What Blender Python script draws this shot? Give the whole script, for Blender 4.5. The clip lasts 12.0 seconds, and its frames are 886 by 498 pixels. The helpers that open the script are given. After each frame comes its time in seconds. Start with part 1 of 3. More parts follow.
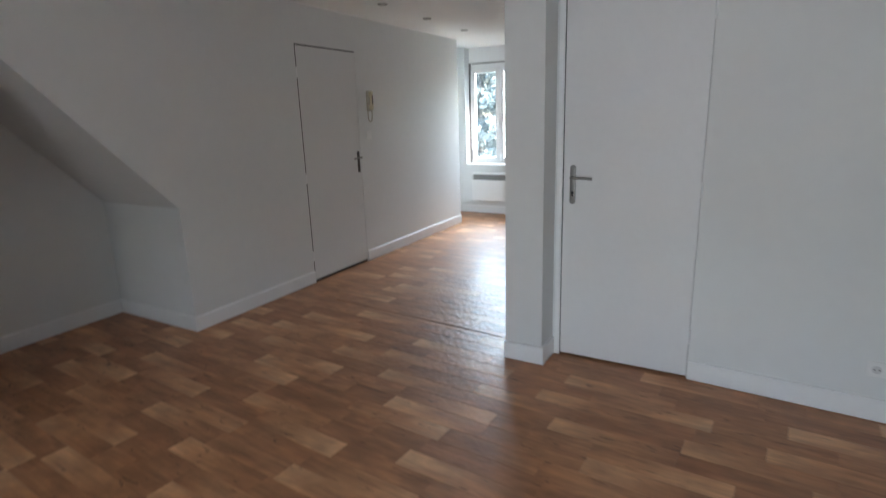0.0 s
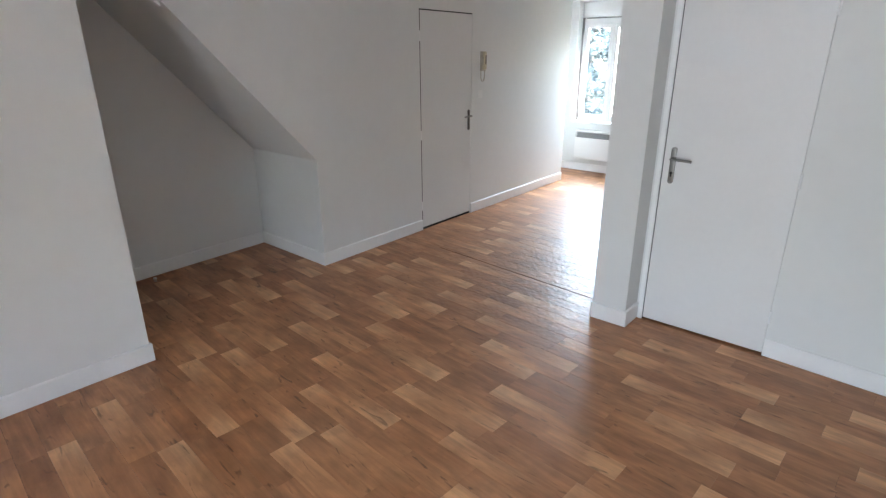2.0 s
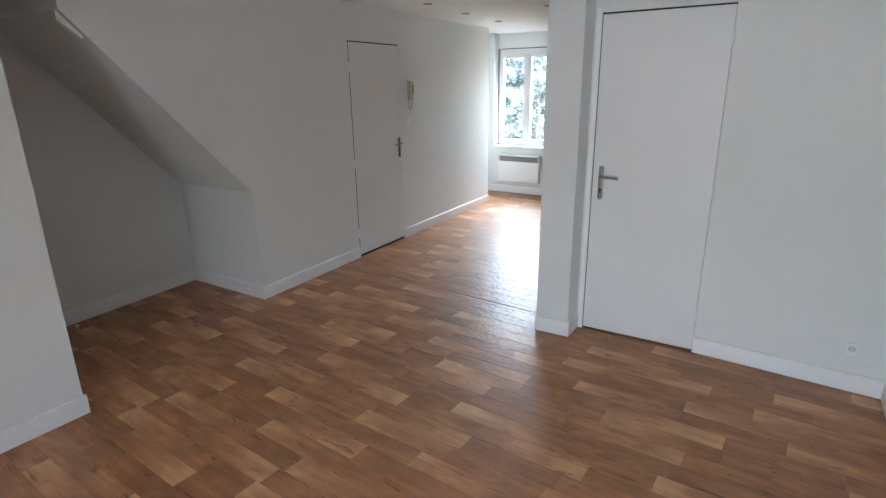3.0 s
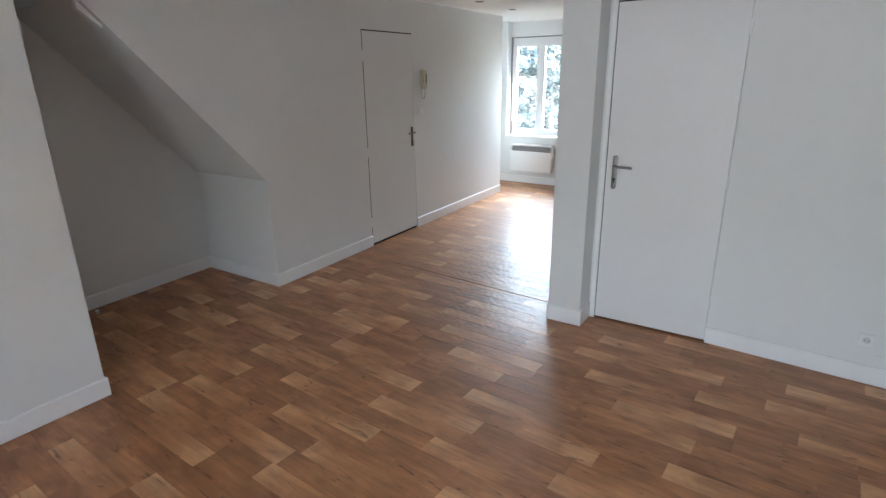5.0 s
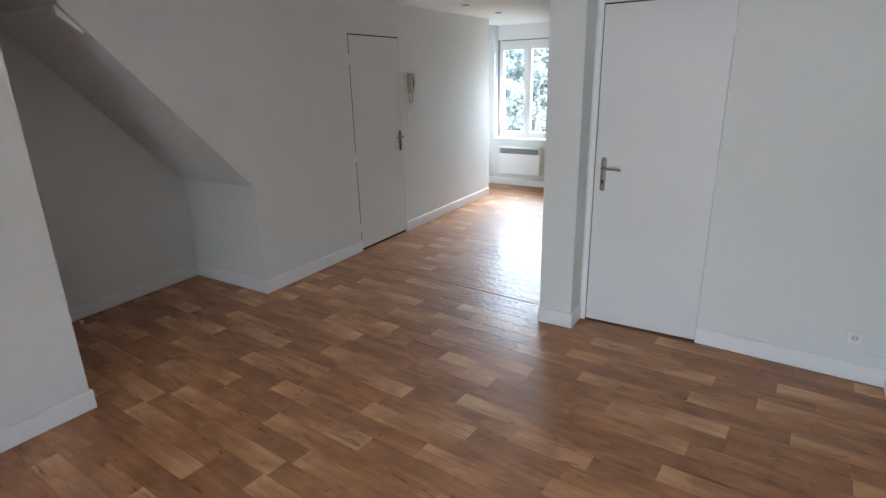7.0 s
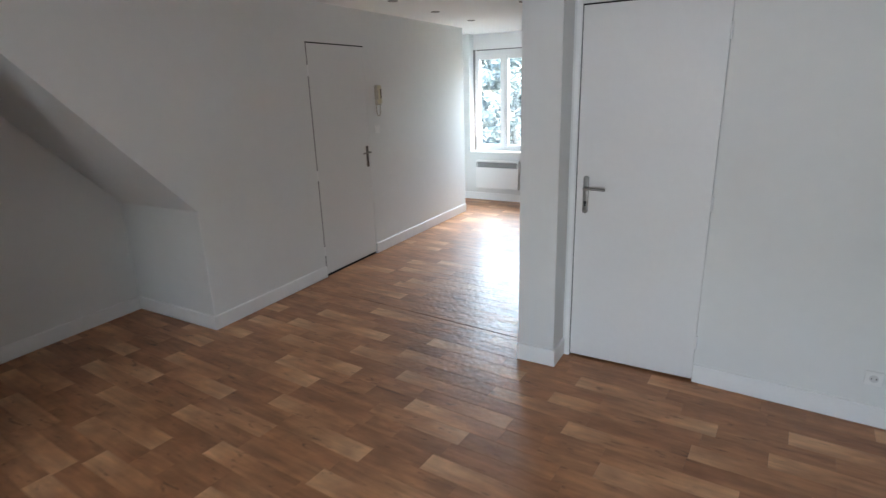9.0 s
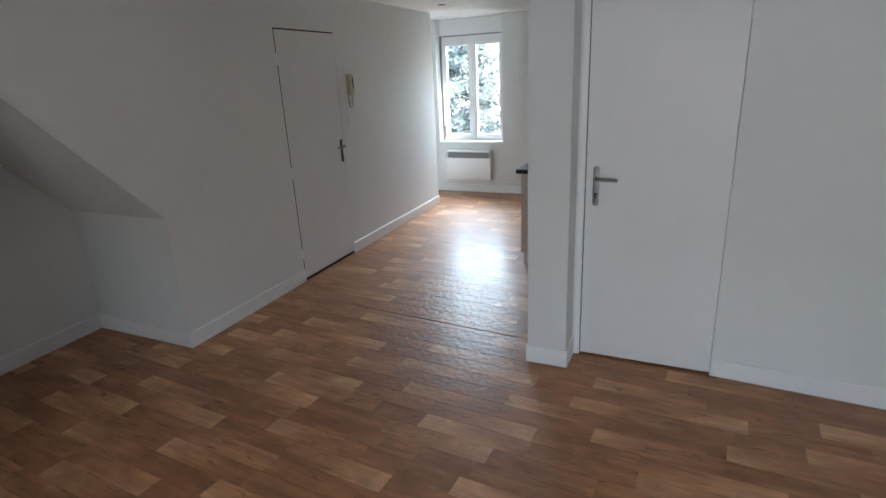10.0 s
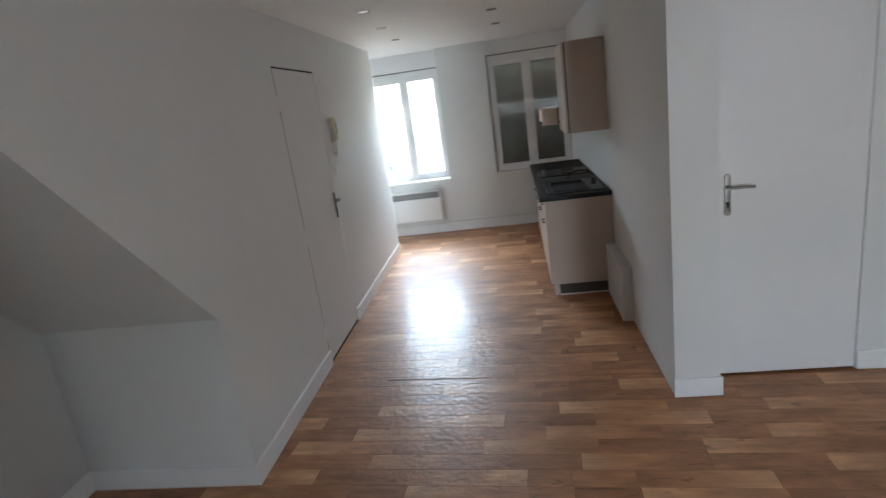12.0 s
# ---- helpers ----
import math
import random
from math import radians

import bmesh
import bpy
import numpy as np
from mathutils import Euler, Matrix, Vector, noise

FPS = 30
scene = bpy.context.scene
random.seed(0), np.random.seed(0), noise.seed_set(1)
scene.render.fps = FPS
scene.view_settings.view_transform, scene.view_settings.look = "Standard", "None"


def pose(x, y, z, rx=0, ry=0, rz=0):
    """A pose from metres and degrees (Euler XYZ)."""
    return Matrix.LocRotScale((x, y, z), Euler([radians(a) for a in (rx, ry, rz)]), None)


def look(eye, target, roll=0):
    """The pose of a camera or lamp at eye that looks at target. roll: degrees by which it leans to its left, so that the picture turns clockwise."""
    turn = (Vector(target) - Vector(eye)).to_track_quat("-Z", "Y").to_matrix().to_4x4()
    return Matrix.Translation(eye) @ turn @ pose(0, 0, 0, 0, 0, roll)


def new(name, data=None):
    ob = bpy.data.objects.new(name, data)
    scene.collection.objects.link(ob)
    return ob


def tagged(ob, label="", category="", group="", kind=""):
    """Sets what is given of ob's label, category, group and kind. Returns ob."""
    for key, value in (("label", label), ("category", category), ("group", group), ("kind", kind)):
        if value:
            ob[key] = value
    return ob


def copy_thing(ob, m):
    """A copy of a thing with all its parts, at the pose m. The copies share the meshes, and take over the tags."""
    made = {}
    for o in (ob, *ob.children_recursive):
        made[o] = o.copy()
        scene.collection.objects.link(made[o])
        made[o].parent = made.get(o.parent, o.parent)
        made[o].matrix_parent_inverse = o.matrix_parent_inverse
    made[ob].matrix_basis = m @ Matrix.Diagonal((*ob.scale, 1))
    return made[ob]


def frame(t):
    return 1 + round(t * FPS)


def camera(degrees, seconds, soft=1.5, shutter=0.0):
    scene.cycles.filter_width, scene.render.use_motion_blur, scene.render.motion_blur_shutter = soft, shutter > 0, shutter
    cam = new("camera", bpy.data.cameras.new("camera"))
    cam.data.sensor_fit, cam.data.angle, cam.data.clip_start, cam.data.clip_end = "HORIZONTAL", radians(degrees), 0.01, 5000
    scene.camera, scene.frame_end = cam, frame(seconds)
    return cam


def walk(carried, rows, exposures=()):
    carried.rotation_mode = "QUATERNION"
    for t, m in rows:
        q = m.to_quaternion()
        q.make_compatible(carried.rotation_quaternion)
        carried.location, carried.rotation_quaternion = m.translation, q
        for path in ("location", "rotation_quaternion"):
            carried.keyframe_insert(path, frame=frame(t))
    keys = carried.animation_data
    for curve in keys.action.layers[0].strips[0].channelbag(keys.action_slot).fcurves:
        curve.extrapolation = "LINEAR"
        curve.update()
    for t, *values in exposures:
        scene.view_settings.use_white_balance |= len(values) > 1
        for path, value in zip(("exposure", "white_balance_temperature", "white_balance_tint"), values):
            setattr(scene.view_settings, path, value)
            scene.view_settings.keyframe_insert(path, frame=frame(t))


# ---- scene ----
cam = camera(79.0, 12.0, 1.3, 0.5)
PATH = [
    (0, (0.353, 0.454, 1.458), (-0.638, 2.123, 0.976), -1.9),
    (0.5, (0.508, 0.268, 1.592), (-0.464, 1.885, 0.925), 0.9),
    (1, (0.581, 0.172, 1.631), (-0.54, 1.696, 0.983), 0.6),
    (1.5, (0.553, 0.165, 1.654), (-0.697, 1.592, 1.021), 0.1),
    (2, (0.509, 0.105, 1.688), (-0.724, 1.526, 1.008), -0.2),
    (2.5, (0.444, 0.003, 1.679), (-0.648, 1.554, 1.047), 0.2),
    (3, (0.424, -0.047, 1.691), (-0.596, 1.569, 1.102), -0.9),
    (4.8, (0.43, -0.079, 1.685), (-0.635, 1.494, 1.059), -1.4),
    (5, (0.425, -0.076, 1.688), (-0.623, 1.509, 1.065), -0.9),
    (5.5, (0.404, -0.067, 1.683), (-0.601, 1.551, 1.073), 0.0),
    (6, (0.408, -0.062, 1.689), (-0.585, 1.566, 1.084), -0.2),
    (6.5, (0.404, -0.059, 1.69), (-0.592, 1.565, 1.079), -0.8),
    (7, (0.411, -0.06, 1.69), (-0.606, 1.549, 1.077), -1.4),
    (7.2, (0.444, -0.04, 1.691), (-0.597, 1.553, 1.078), -1.8),
    (8.8, (0.309, 0.257, 1.688), (-0.691, 1.889, 1.109), -2.5),
    (9, (0.28, 0.362, 1.679), (-0.689, 2.013, 1.103), -1.8),
    (9.5, (0.161, 0.473, 1.671), (-0.738, 2.163, 1.089), -1.3),
    (10, (-0.084, 0.445, 1.684), (-0.899, 2.163, 1.064), -2.8),
    (10.5, (-0.363, 0.505, 1.649), (-1.175, 2.217, 1.009), -6.7),
    (11, (-0.743, 0.594, 1.691), (-1.612, 2.299, 1.111), -10.0),
    (11.5, (-1.192, 0.589, 1.685), (-1.847, 2.4, 1.144), -9.5),
    (12, (-1.616, 0.526, 1.706), (-1.921, 2.434, 1.19), -8.0),
]
walk(cam, [(t, look(eye, target, roll)) for t, eye, target, roll in PATH], [(0, 4.78), (1, 5.22), (2, 5.46), (2.5, 5.42), (3.0, 5.15), (5.5, 5.15), (7, 5.08), (9, 5.03), (10, 4.7), (10.6, 4.73), (11.0, 4.85), (11.5, 5.14), (12, 4.82)])

# ---- world, sun, window light ----
world = bpy.data.worlds.new("sky")
scene.world = world
world.use_nodes = True
wn = world.node_tree.nodes
sky = wn.new("ShaderNodeTexSky")
sky.sky_type = "NISHITA"
sky.sun_disc = False
sky.sun_elevation, sky.sun_rotation = radians(44), radians(77)
sky.air_density, sky.dust_density, sky.ozone_density = 1.0, 4.0, 1.0
wn["Background"].inputs[1].default_value = 0.15
world.node_tree.links.new(sky.outputs[0], wn["Background"].inputs[0])


def lamp(name, kind, m, energy, color):
    ob = new(name, bpy.data.lights.new(name, kind))
    ob.matrix_world = m
    ob.data.energy, ob.data.color = energy, color
    return ob


sun = lamp("sun", "SUN", look((18, 4, 18), (0, 0, 0)), 1.5, (1.0, 0.97, 0.92))
sun.data.angle = radians(12)
# fill lamp added behind the camera, placed to suit the walls' brightness
rear_fill = lamp("rear_fill_light", "AREA", look((0.25, -2.12, 1.2), (-0.1, 2.2, 0.25)), 0.63, (0.79, 0.9, 1.0))
rear_fill.data.shape, rear_fill.data.size, rear_fill.data.size_y = "RECTANGLE", 0.9, 1.0
rear_fill.data.spread = radians(95)
front_sky = lamp("front_window_skylight", "AREA", look((-3.0, 9.9, 3.15), (-2.65, 6.5, 1.85)), 38, (0.765, 0.895, 1.0))
front_sky.data.shape, front_sky.data.size, front_sky.data.size_y = "RECTANGLE", 3.2, 1.9


# ---- materials ----
def mat(name, color, rough=0.5, metal=0.0, var=0.06, scale=3.0, fine=60.0, bump=0.0, bump_scale=120.0, spec=0.5, hue=None):
    """Principled surface with stains at two scales and a fine relief."""
    m = bpy.data.materials.new(name)
    m.use_nodes = True
    n, l = m.node_tree.nodes, m.node_tree.links
    b = n["Principled BSDF"]
    co = n.new("ShaderNodeTexCoord")
    big, small = n.new("ShaderNodeTexNoise"), n.new("ShaderNodeTexNoise")
    big.inputs["Scale"].default_value, small.inputs["Scale"].default_value = scale, fine
    big.inputs["Detail"].default_value = 5
    for t in (big, small):
        l.new(co.outputs["Object"], t.inputs["Vector"])
    add = n.new("ShaderNodeMath")
    add.operation = "MULTIPLY_ADD"
    l.new(small.outputs[0], add.inputs[0])
    add.inputs[1].default_value = 0.4
    l.new(big.outputs[0], add.inputs[2])
    ramp = n.new("ShaderNodeValToRGB")
    lo = [max(0.0, c * (1 - var)) for c in color]
    hi = [min(1.0, c * (1 + var)) for c in (hue or color)]
    ramp.color_ramp.elements[0].position, ramp.color_ramp.elements[1].position = 0.45, 0.95
    ramp.color_ramp.elements[0].color, ramp.color_ramp.elements[1].color = (*lo, 1), (*hi, 1)
    l.new(add.outputs[0], ramp.inputs[0])
    l.new(ramp.outputs[0], b.inputs["Base Color"])
    rr = n.new("ShaderNodeMapRange")
    rr.inputs[1].default_value, rr.inputs[2].default_value = 0.3, 0.7
    rr.inputs[3].default_value, rr.inputs[4].default_value = rough * 0.9, min(1, rough * 1.12)
    l.new(big.outputs[0], rr.inputs[0])
    l.new(rr.outputs[0], b.inputs["Roughness"])
    b.inputs["Metallic"].default_value = metal
    b.inputs["Specular IOR Level"].default_value = spec
    if bump:
        bt, bn = n.new("ShaderNodeTexNoise"), n.new("ShaderNodeBump")
        bt.inputs["Scale"].default_value, bt.inputs["Detail"].default_value = bump_scale, 3
        l.new(co.outputs["Object"], bt.inputs["Vector"])
        l.new(bt.outputs[0], bn.inputs["Height"])
        bn.inputs["Strength"].default_value, bn.inputs["Distance"].default_value = bump, 0.002
        l.new(bn.outputs[0], b.inputs["Normal"])
    return m


def floor_material(name, per_island):
    """Printed oak vinyl: tone by piece, long grain along x, knots, wavy satin surface."""
    m = bpy.data.materials.new(name)
    m.use_nodes = True
    n, l = m.node_tree.nodes, m.node_tree.links
    b = n["Principled BSDF"]
    geo, info, co = n.new("ShaderNodeNewGeometry"), n.new("ShaderNodeObjectInfo"), n.new("ShaderNodeTexCoord")
    rnd = geo.outputs["Random Per Island"] if per_island else info.outputs["Random"]
    off = n.new("ShaderNodeVectorMath")
    off.operation = "SCALE"
    off.inputs[0].default_value = (31.0, 17.0, 9.0)
    l.new(rnd, off.inputs["Scale"])
    turned = n.new("ShaderNodeMapping")
    turned.inputs["Rotation"].default_value = (0, 0, -PLANK_TURN)
    l.new(geo.outputs["Position"], turned.inputs["Vector"])
    pos = n.new("ShaderNodeVectorMath")
    pos.operation = "ADD"
    l.new(turned.outputs[0], pos.inputs[0])
    l.new(off.outputs[0], pos.inputs[1])

    def noise_at(sx, sy, detail, distortion=0.0):
        mp, t = n.new("ShaderNodeMapping"), n.new("ShaderNodeTexNoise")
        mp.inputs["Scale"].default_value = (sx, sy, 1)
        l.new(pos.outputs[0], mp.inputs["Vector"])
        l.new(mp.outputs[0], t.inputs["Vector"])
        t.inputs["Scale"].default_value, t.inputs["Detail"].default_value = 1.0, detail
        t.inputs["Distortion"].default_value = distortion
        return t.outputs[0]

    tone = n.new("ShaderNodeValToRGB")
    e = tone.color_ramp.elements
    e[0].position, e[0].color = 0.0, (*OAK[0], 1)
    e[1].position, e[1].color = 1.0, (*OAK[3], 1)
    e.new(0.25).color = (*OAK[1], 1)
    e.new(0.6).color = (*OAK[2], 1)
    fade = n.new("ShaderNodeAttribute")
    fade.attribute_name = "fade"
    base = n.new("ShaderNodeMath")
    base.operation = "MULTIPLY_ADD"
    base.inputs[1].default_value = 0.16
    l.new(rnd, base.inputs[0])
    l.new(fade.outputs["Fac"], base.inputs[2])
    drift, sum_ = n.new("ShaderNodeMapRange"), n.new("ShaderNodeMath")
    drift.inputs[1].default_value, drift.inputs[2].default_value = 0.3, 0.7
    drift.inputs[3].default_value, drift.inputs[4].default_value = -0.13, 0.13
    l.new(noise_at(3.2, 9, 1, 0.3), drift.inputs[0])
    sum_.operation = "ADD"
    sum_.use_clamp = True
    l.new(base.outputs[0], sum_.inputs[0])
    l.new(drift.outputs[0], sum_.inputs[1])
    l.new(sum_.outputs[0], tone.inputs[0])

    def multiply(a, fac_socket, lo, hi, p0=0.3, p1=0.7):
        rg, mx = n.new("ShaderNodeMapRange"), n.new("ShaderNodeVectorMath")
        rg.inputs[1].default_value, rg.inputs[2].default_value = p0, p1
        rg.inputs[3].default_value, rg.inputs[4].default_value = lo, hi
        l.new(fac_socket, rg.inputs[0])
        mx.operation = "SCALE"
        l.new(a, mx.inputs[0])
        l.new(rg.outputs[0], mx.inputs["Scale"])
        return mx.outputs[0]

    grain = noise_at(5, 60, 5, 0.6)
    streak = noise_at(2.2, 22, 4, 0.8)
    cloud = noise_at(6, 10, 3, 0.5)
    knot = noise_at(6, 26, 2, 1.2)
    c = multiply(tone.outputs[0], grain, 0.9, 1.08)
    c = multiply(c, streak, 0.83, 1.14)
    c = multiply(c, cloud, 0.8, 1.15)
    c = multiply(c, knot, 0.5, 1.0, 0.26, 0.36)
    l.new(c, b.inputs["Base Color"])
    rr = n.new("ShaderNodeMapRange")
    rr.inputs[3].default_value, rr.inputs[4].default_value = 0.08, 0.15
    l.new(cloud, rr.inputs[0])
    l.new(rr.outputs[0], b.inputs["Coat Roughness"])
    b.inputs["Coat Weight"].default_value = 0.26
    b.inputs["Roughness"].default_value = 0.48
    b.inputs["Specular IOR Level"].default_value = 0.4
    wave, emboss = n.new("ShaderNodeTexNoise"), n.new("ShaderNodeTexNoise")
    wave.inputs["Scale"].default_value, wave.inputs["Detail"].default_value = 1.0, 3
    emboss.inputs["Scale"].default_value = 260.0
    squash = n.new("ShaderNodeMapping")
    squash.inputs["Scale"].default_value = (24, 32, 30)
    l.new(turned.outputs[0], squash.inputs["Vector"])
    l.new(squash.outputs[0], wave.inputs["Vector"])
    l.new(geo.outputs["Position"], emboss.inputs["Vector"])
    mixh = n.new("ShaderNodeMath")
    mixh.operation = "MULTIPLY_ADD"
    l.new(emboss.outputs[0], mixh.inputs[0])
    mixh.inputs[1].default_value = 0.05
    l.new(wave.outputs[0], mixh.inputs[2])
    bn = n.new("ShaderNodeBump")
    bn.inputs["Distance"].default_value = 0.008
    # the sheet is crumpled round the seam
    far, crumple = n.new("ShaderNodeVectorMath"), n.new("ShaderNodeMapRange")
    far.operation = "DISTANCE"
    far.inputs[1].default_value = (-1.65, 3.85, 0)
    l.new(geo.outputs["Position"], far.inputs[0])
    crumple.inputs[1].default_value, crumple.inputs[2].default_value = 0.4, 1.7
    crumple.inputs[3].default_value, crumple.inputs[4].default_value = 0.7, 0.26
    l.new(far.outputs["Value"], crumple.inputs[0])
    l.new(crumple.outputs[0], bn.inputs["Strength"])
    l.new(mixh.outputs[0], bn.inputs["Height"])
    l.new(bn.outputs[0], b.inputs["Normal"])
    l.new(bn.outputs[0], b.inputs["Coat Normal"])
    return m


def glass_material(name):
    m = bpy.data.materials.new(name)
    m.use_nodes = True
    n, l = m.node_tree.nodes, m.node_tree.links
    n.remove(n["Principled BSDF"])
    tr, gl, mx, fr = n.new("ShaderNodeBsdfTransparent"), n.new("ShaderNodeBsdfGlossy"), n.new("ShaderNodeMixShader"), n.new("ShaderNodeFresnel")
    tr.inputs[0].default_value = (0.93, 0.96, 0.95, 1)
    gl.inputs["Roughness"].default_value = 0.02
    fr.inputs[0].default_value = 1.5
    l.new(fr.outputs[0], mx.inputs[0])
    l.new(tr.outputs[0], mx.inputs[1])
    l.new(gl.outputs[0], mx.inputs[2])
    l.new(mx.outputs[0], n["Material Output"].inputs[0])
    return m


PLANK_TURN = radians(-3.1)   # the boards run slightly askew
OAK = ((0.335, 0.137, 0.056), (0.455, 0.205, 0.09), (0.56, 0.272, 0.127), (0.73, 0.412, 0.22))
WALL = mat("white_wall_paint", (0.726, 0.736, 0.728), 0.7, var=0.025, scale=1.3, fine=14, bump=0.12, bump_scale=90)
CEIL = mat("white_ceiling_paint", (0.8, 0.8, 0.79), 0.75, var=0.02, scale=1.1, bump=0.08, bump_scale=110)
TRIM = mat("white_satin_trim", (0.82, 0.825, 0.825), 0.38, var=0.03, scale=4, fine=40, bump=0.04, bump_scale=200)
DOOR = mat("white_door_paint", (0.745, 0.744, 0.742), 0.46, var=0.025, scale=2, fine=30, bump=0.06, bump_scale=160)
PVC = mat("white_pvc", (0.8, 0.805, 0.81), 0.3, var=0.02)
DOOR_MATT = mat("matt_white_door_paint", (0.728, 0.733, 0.725), 0.68, var=0.025, scale=2, fine=30, bump=0.08, bump_scale=120)
STEEL = mat("brushed_nickel", (0.26, 0.252, 0.24), 0.46, 1.0, var=0.1, fine=300)
DARKMETAL = mat("dark_bronze_metal", (0.1, 0.09, 0.08), 0.4, 0.9, var=0.15)
# black that paints the shade in gaps, holes and the basin; also the locks
BLACK = mat("black_hollow_shade_and_lock", (0.012, 0.012, 0.012), 0.8, var=0.2)
FLOOR_A, FLOOR_B = floor_material("oak_vinyl", False), floor_material("oak_vinyl_field", True)
SUBFLOOR = mat("dark_screed", (0.05, 0.035, 0.025), 0.9, var=0.2)
TAUPE = mat("taupe_laminate", (0.57, 0.475, 0.41), 0.4, var=0.06, scale=2, fine=90, bump=0.03)
WORKTOP = mat("dark_granite_laminate", (0.016, 0.016, 0.017), 0.5, var=0.7, scale=40, fine=240, spec=0.3)
ENAMEL = mat("black_enamel", (0.012, 0.012, 0.013), 0.3, var=0.2)
PLINTH = mat("dark_plinth", (0.06, 0.048, 0.04), 0.5, var=0.15)
IVORY = mat("aged_ivory_plastic", (0.55, 0.49, 0.34), 0.4, var=0.06, scale=20)
PLASTIC = mat("white_plastic", (0.78, 0.78, 0.77), 0.35, var=0.02)
# colour of the cord; also paints the shaded intercom base
CORD_SHADE = mat("greyed_ivory_cord_and_shade", (0.42, 0.39, 0.32), 0.5, var=0.08, scale=30)
INSERT = mat("pale_grey_plastic", (0.6, 0.6, 0.6), 0.4, var=0.03)
GREY = mat("grey_grille", (0.24, 0.24, 0.24), 0.5, var=0.1)
SLAT = mat("pale_shutter_slat", (0.4, 0.39, 0.375), 0.5, var=0.08)
GLASS = glass_material("window_glass")
LENS = mat("frosted_lamp_glass", (0.75, 0.75, 0.74), 0.2, var=0.02)
LEAF = mat("conifer_leaf", (0.075, 0.098, 0.1), 0.8, var=0.3, scale=0.9, fine=9, hue=(0.11, 0.14, 0.143))
BARK = mat("bark", (0.1, 0.1, 0.098), 0.9, var=0.3, bump=0.5, bump_scale=20)
GRASS = mat("pale_paving", (0.42, 0.42, 0.39), 0.9, var=0.2, scale=0.4, fine=7)
PLASTER = mat("pale_house_plaster", (0.72, 0.69, 0.63), 0.85, var=0.06, scale=0.6)
ROOF = mat("zinc_roof", (0.4, 0.41, 0.43), 0.6, var=0.2, scale=3)
DARKGLASS = mat("dark_house_window", (0.03, 0.035, 0.04), 0.1, var=0.2)


# ---- building helpers ----
ORIGIN = {}


def add_box(bm, x0, x1, y0, y1, z0, z1, bev=0.0, seg=1):
    x0, x1, y0, y1, z0, z1 = min(x0, x1), max(x0, x1), min(y0, y1), max(y0, y1), min(z0, z1), max(z0, z1)
    r = bmesh.ops.create_cube(bm, size=1.0, matrix=Matrix.LocRotScale(((x0 + x1) / 2, (y0 + y1) / 2, (z0 + z1) / 2), None, (x1 - x0, y1 - y0, z1 - z0)))
    if bev:
        edges = list({e for v in r["verts"] for e in v.link_edges})
        bmesh.ops.bevel(bm, geom=edges, offset=bev, segments=seg, affect="EDGES", profile=0.5)
    return bm


def box(*a, **k):
    return add_box(bmesh.new(), *a, **k)


def add_prism(bm, poly, axis, a, b):
    """A polygon in the two other axes, drawn out along axis from a to b."""
    def place(p, v):
        return {"x": (v, p[0], p[1]), "y": (p[0], v, p[1]), "z": (p[0], p[1], v)}[axis]
    lo, hi = [bm.verts.new(place(p, a)) for p in poly], [bm.verts.new(place(p, b)) for p in poly]
    bm.faces.new(lo)
    bm.faces.new(hi)
    for i in range(len(poly)):
        j = (i + 1) % len(poly)
        bm.faces.new((lo[i], lo[j], hi[j], hi[i]))
    bmesh.ops.recalc_face_normals(bm, faces=bm.faces[:])
    return bm


def add_tube(bm, a, b, r0, r1=None, seg=16):
    a, b = Vector(a), Vector(b)
    m = Matrix.Translation((a + b) / 2) @ (b - a).to_track_quat("Z", "Y").to_matrix().to_4x4()
    bmesh.ops.create_cone(bm, cap_ends=True, segments=seg, radius1=r0, radius2=r0 if r1 is None else r1, depth=(b - a).length, matrix=m)
    return bm


def tube(*a, **k):
    return add_tube(bmesh.new(), *a, **k)


def add_pipe(bm, pts, r, seg=10):
    for p, q in zip(pts, pts[1:]):
        add_tube(bm, p, q, r, seg=seg)
    for p in pts[1:-1]:
        bmesh.ops.create_icosphere(bm, subdivisions=2, radius=r, matrix=Matrix.Translation(p))
    return bm


def smooth_by_angle(me):
    for f in me.polygons:
        f.use_smooth = True
    me.set_sharp_from_angle(angle=radians(35))


def solid(name, bm, material, kind="", label="", category="", group="", smooth=False, origin=None):
    """A top-level mesh object."""
    o = Vector(origin or (0, 0, 0))
    if o.length:
        bmesh.ops.translate(bm, verts=bm.verts[:], vec=-o)
    me = bpy.data.meshes.new(name)
    bm.to_mesh(me)
    bm.free()
    me.materials.append(material)
    if smooth:
        smooth_by_angle(me)
    ob = new(name, me)
    ob.location = o
    ORIGIN[ob.name] = o
    return tagged(ob, label, category, group, kind)


def thing(name, at, label, category, group="", kind=""):
    ob = new(name)
    ob.empty_display_size = 0.05
    ob.location = at
    ORIGIN[ob.name] = Vector(at)
    return tagged(ob, label, category, group, kind)


def part(name, bm, material, parent, label="", smooth=False):
    """One mesh under a thing or a part; the bmesh is in world metres."""
    o = ORIGIN[parent.name]
    bmesh.ops.translate(bm, verts=bm.verts[:], vec=-o)
    me = bpy.data.meshes.new(name)
    bm.to_mesh(me)
    bm.free()
    me.materials.append(material)
    if smooth:
        smooth_by_angle(me)
    ob = new(name, me)
    ob.parent = parent
    ORIGIN[ob.name] = o
    return tagged(ob, label) if label else ob


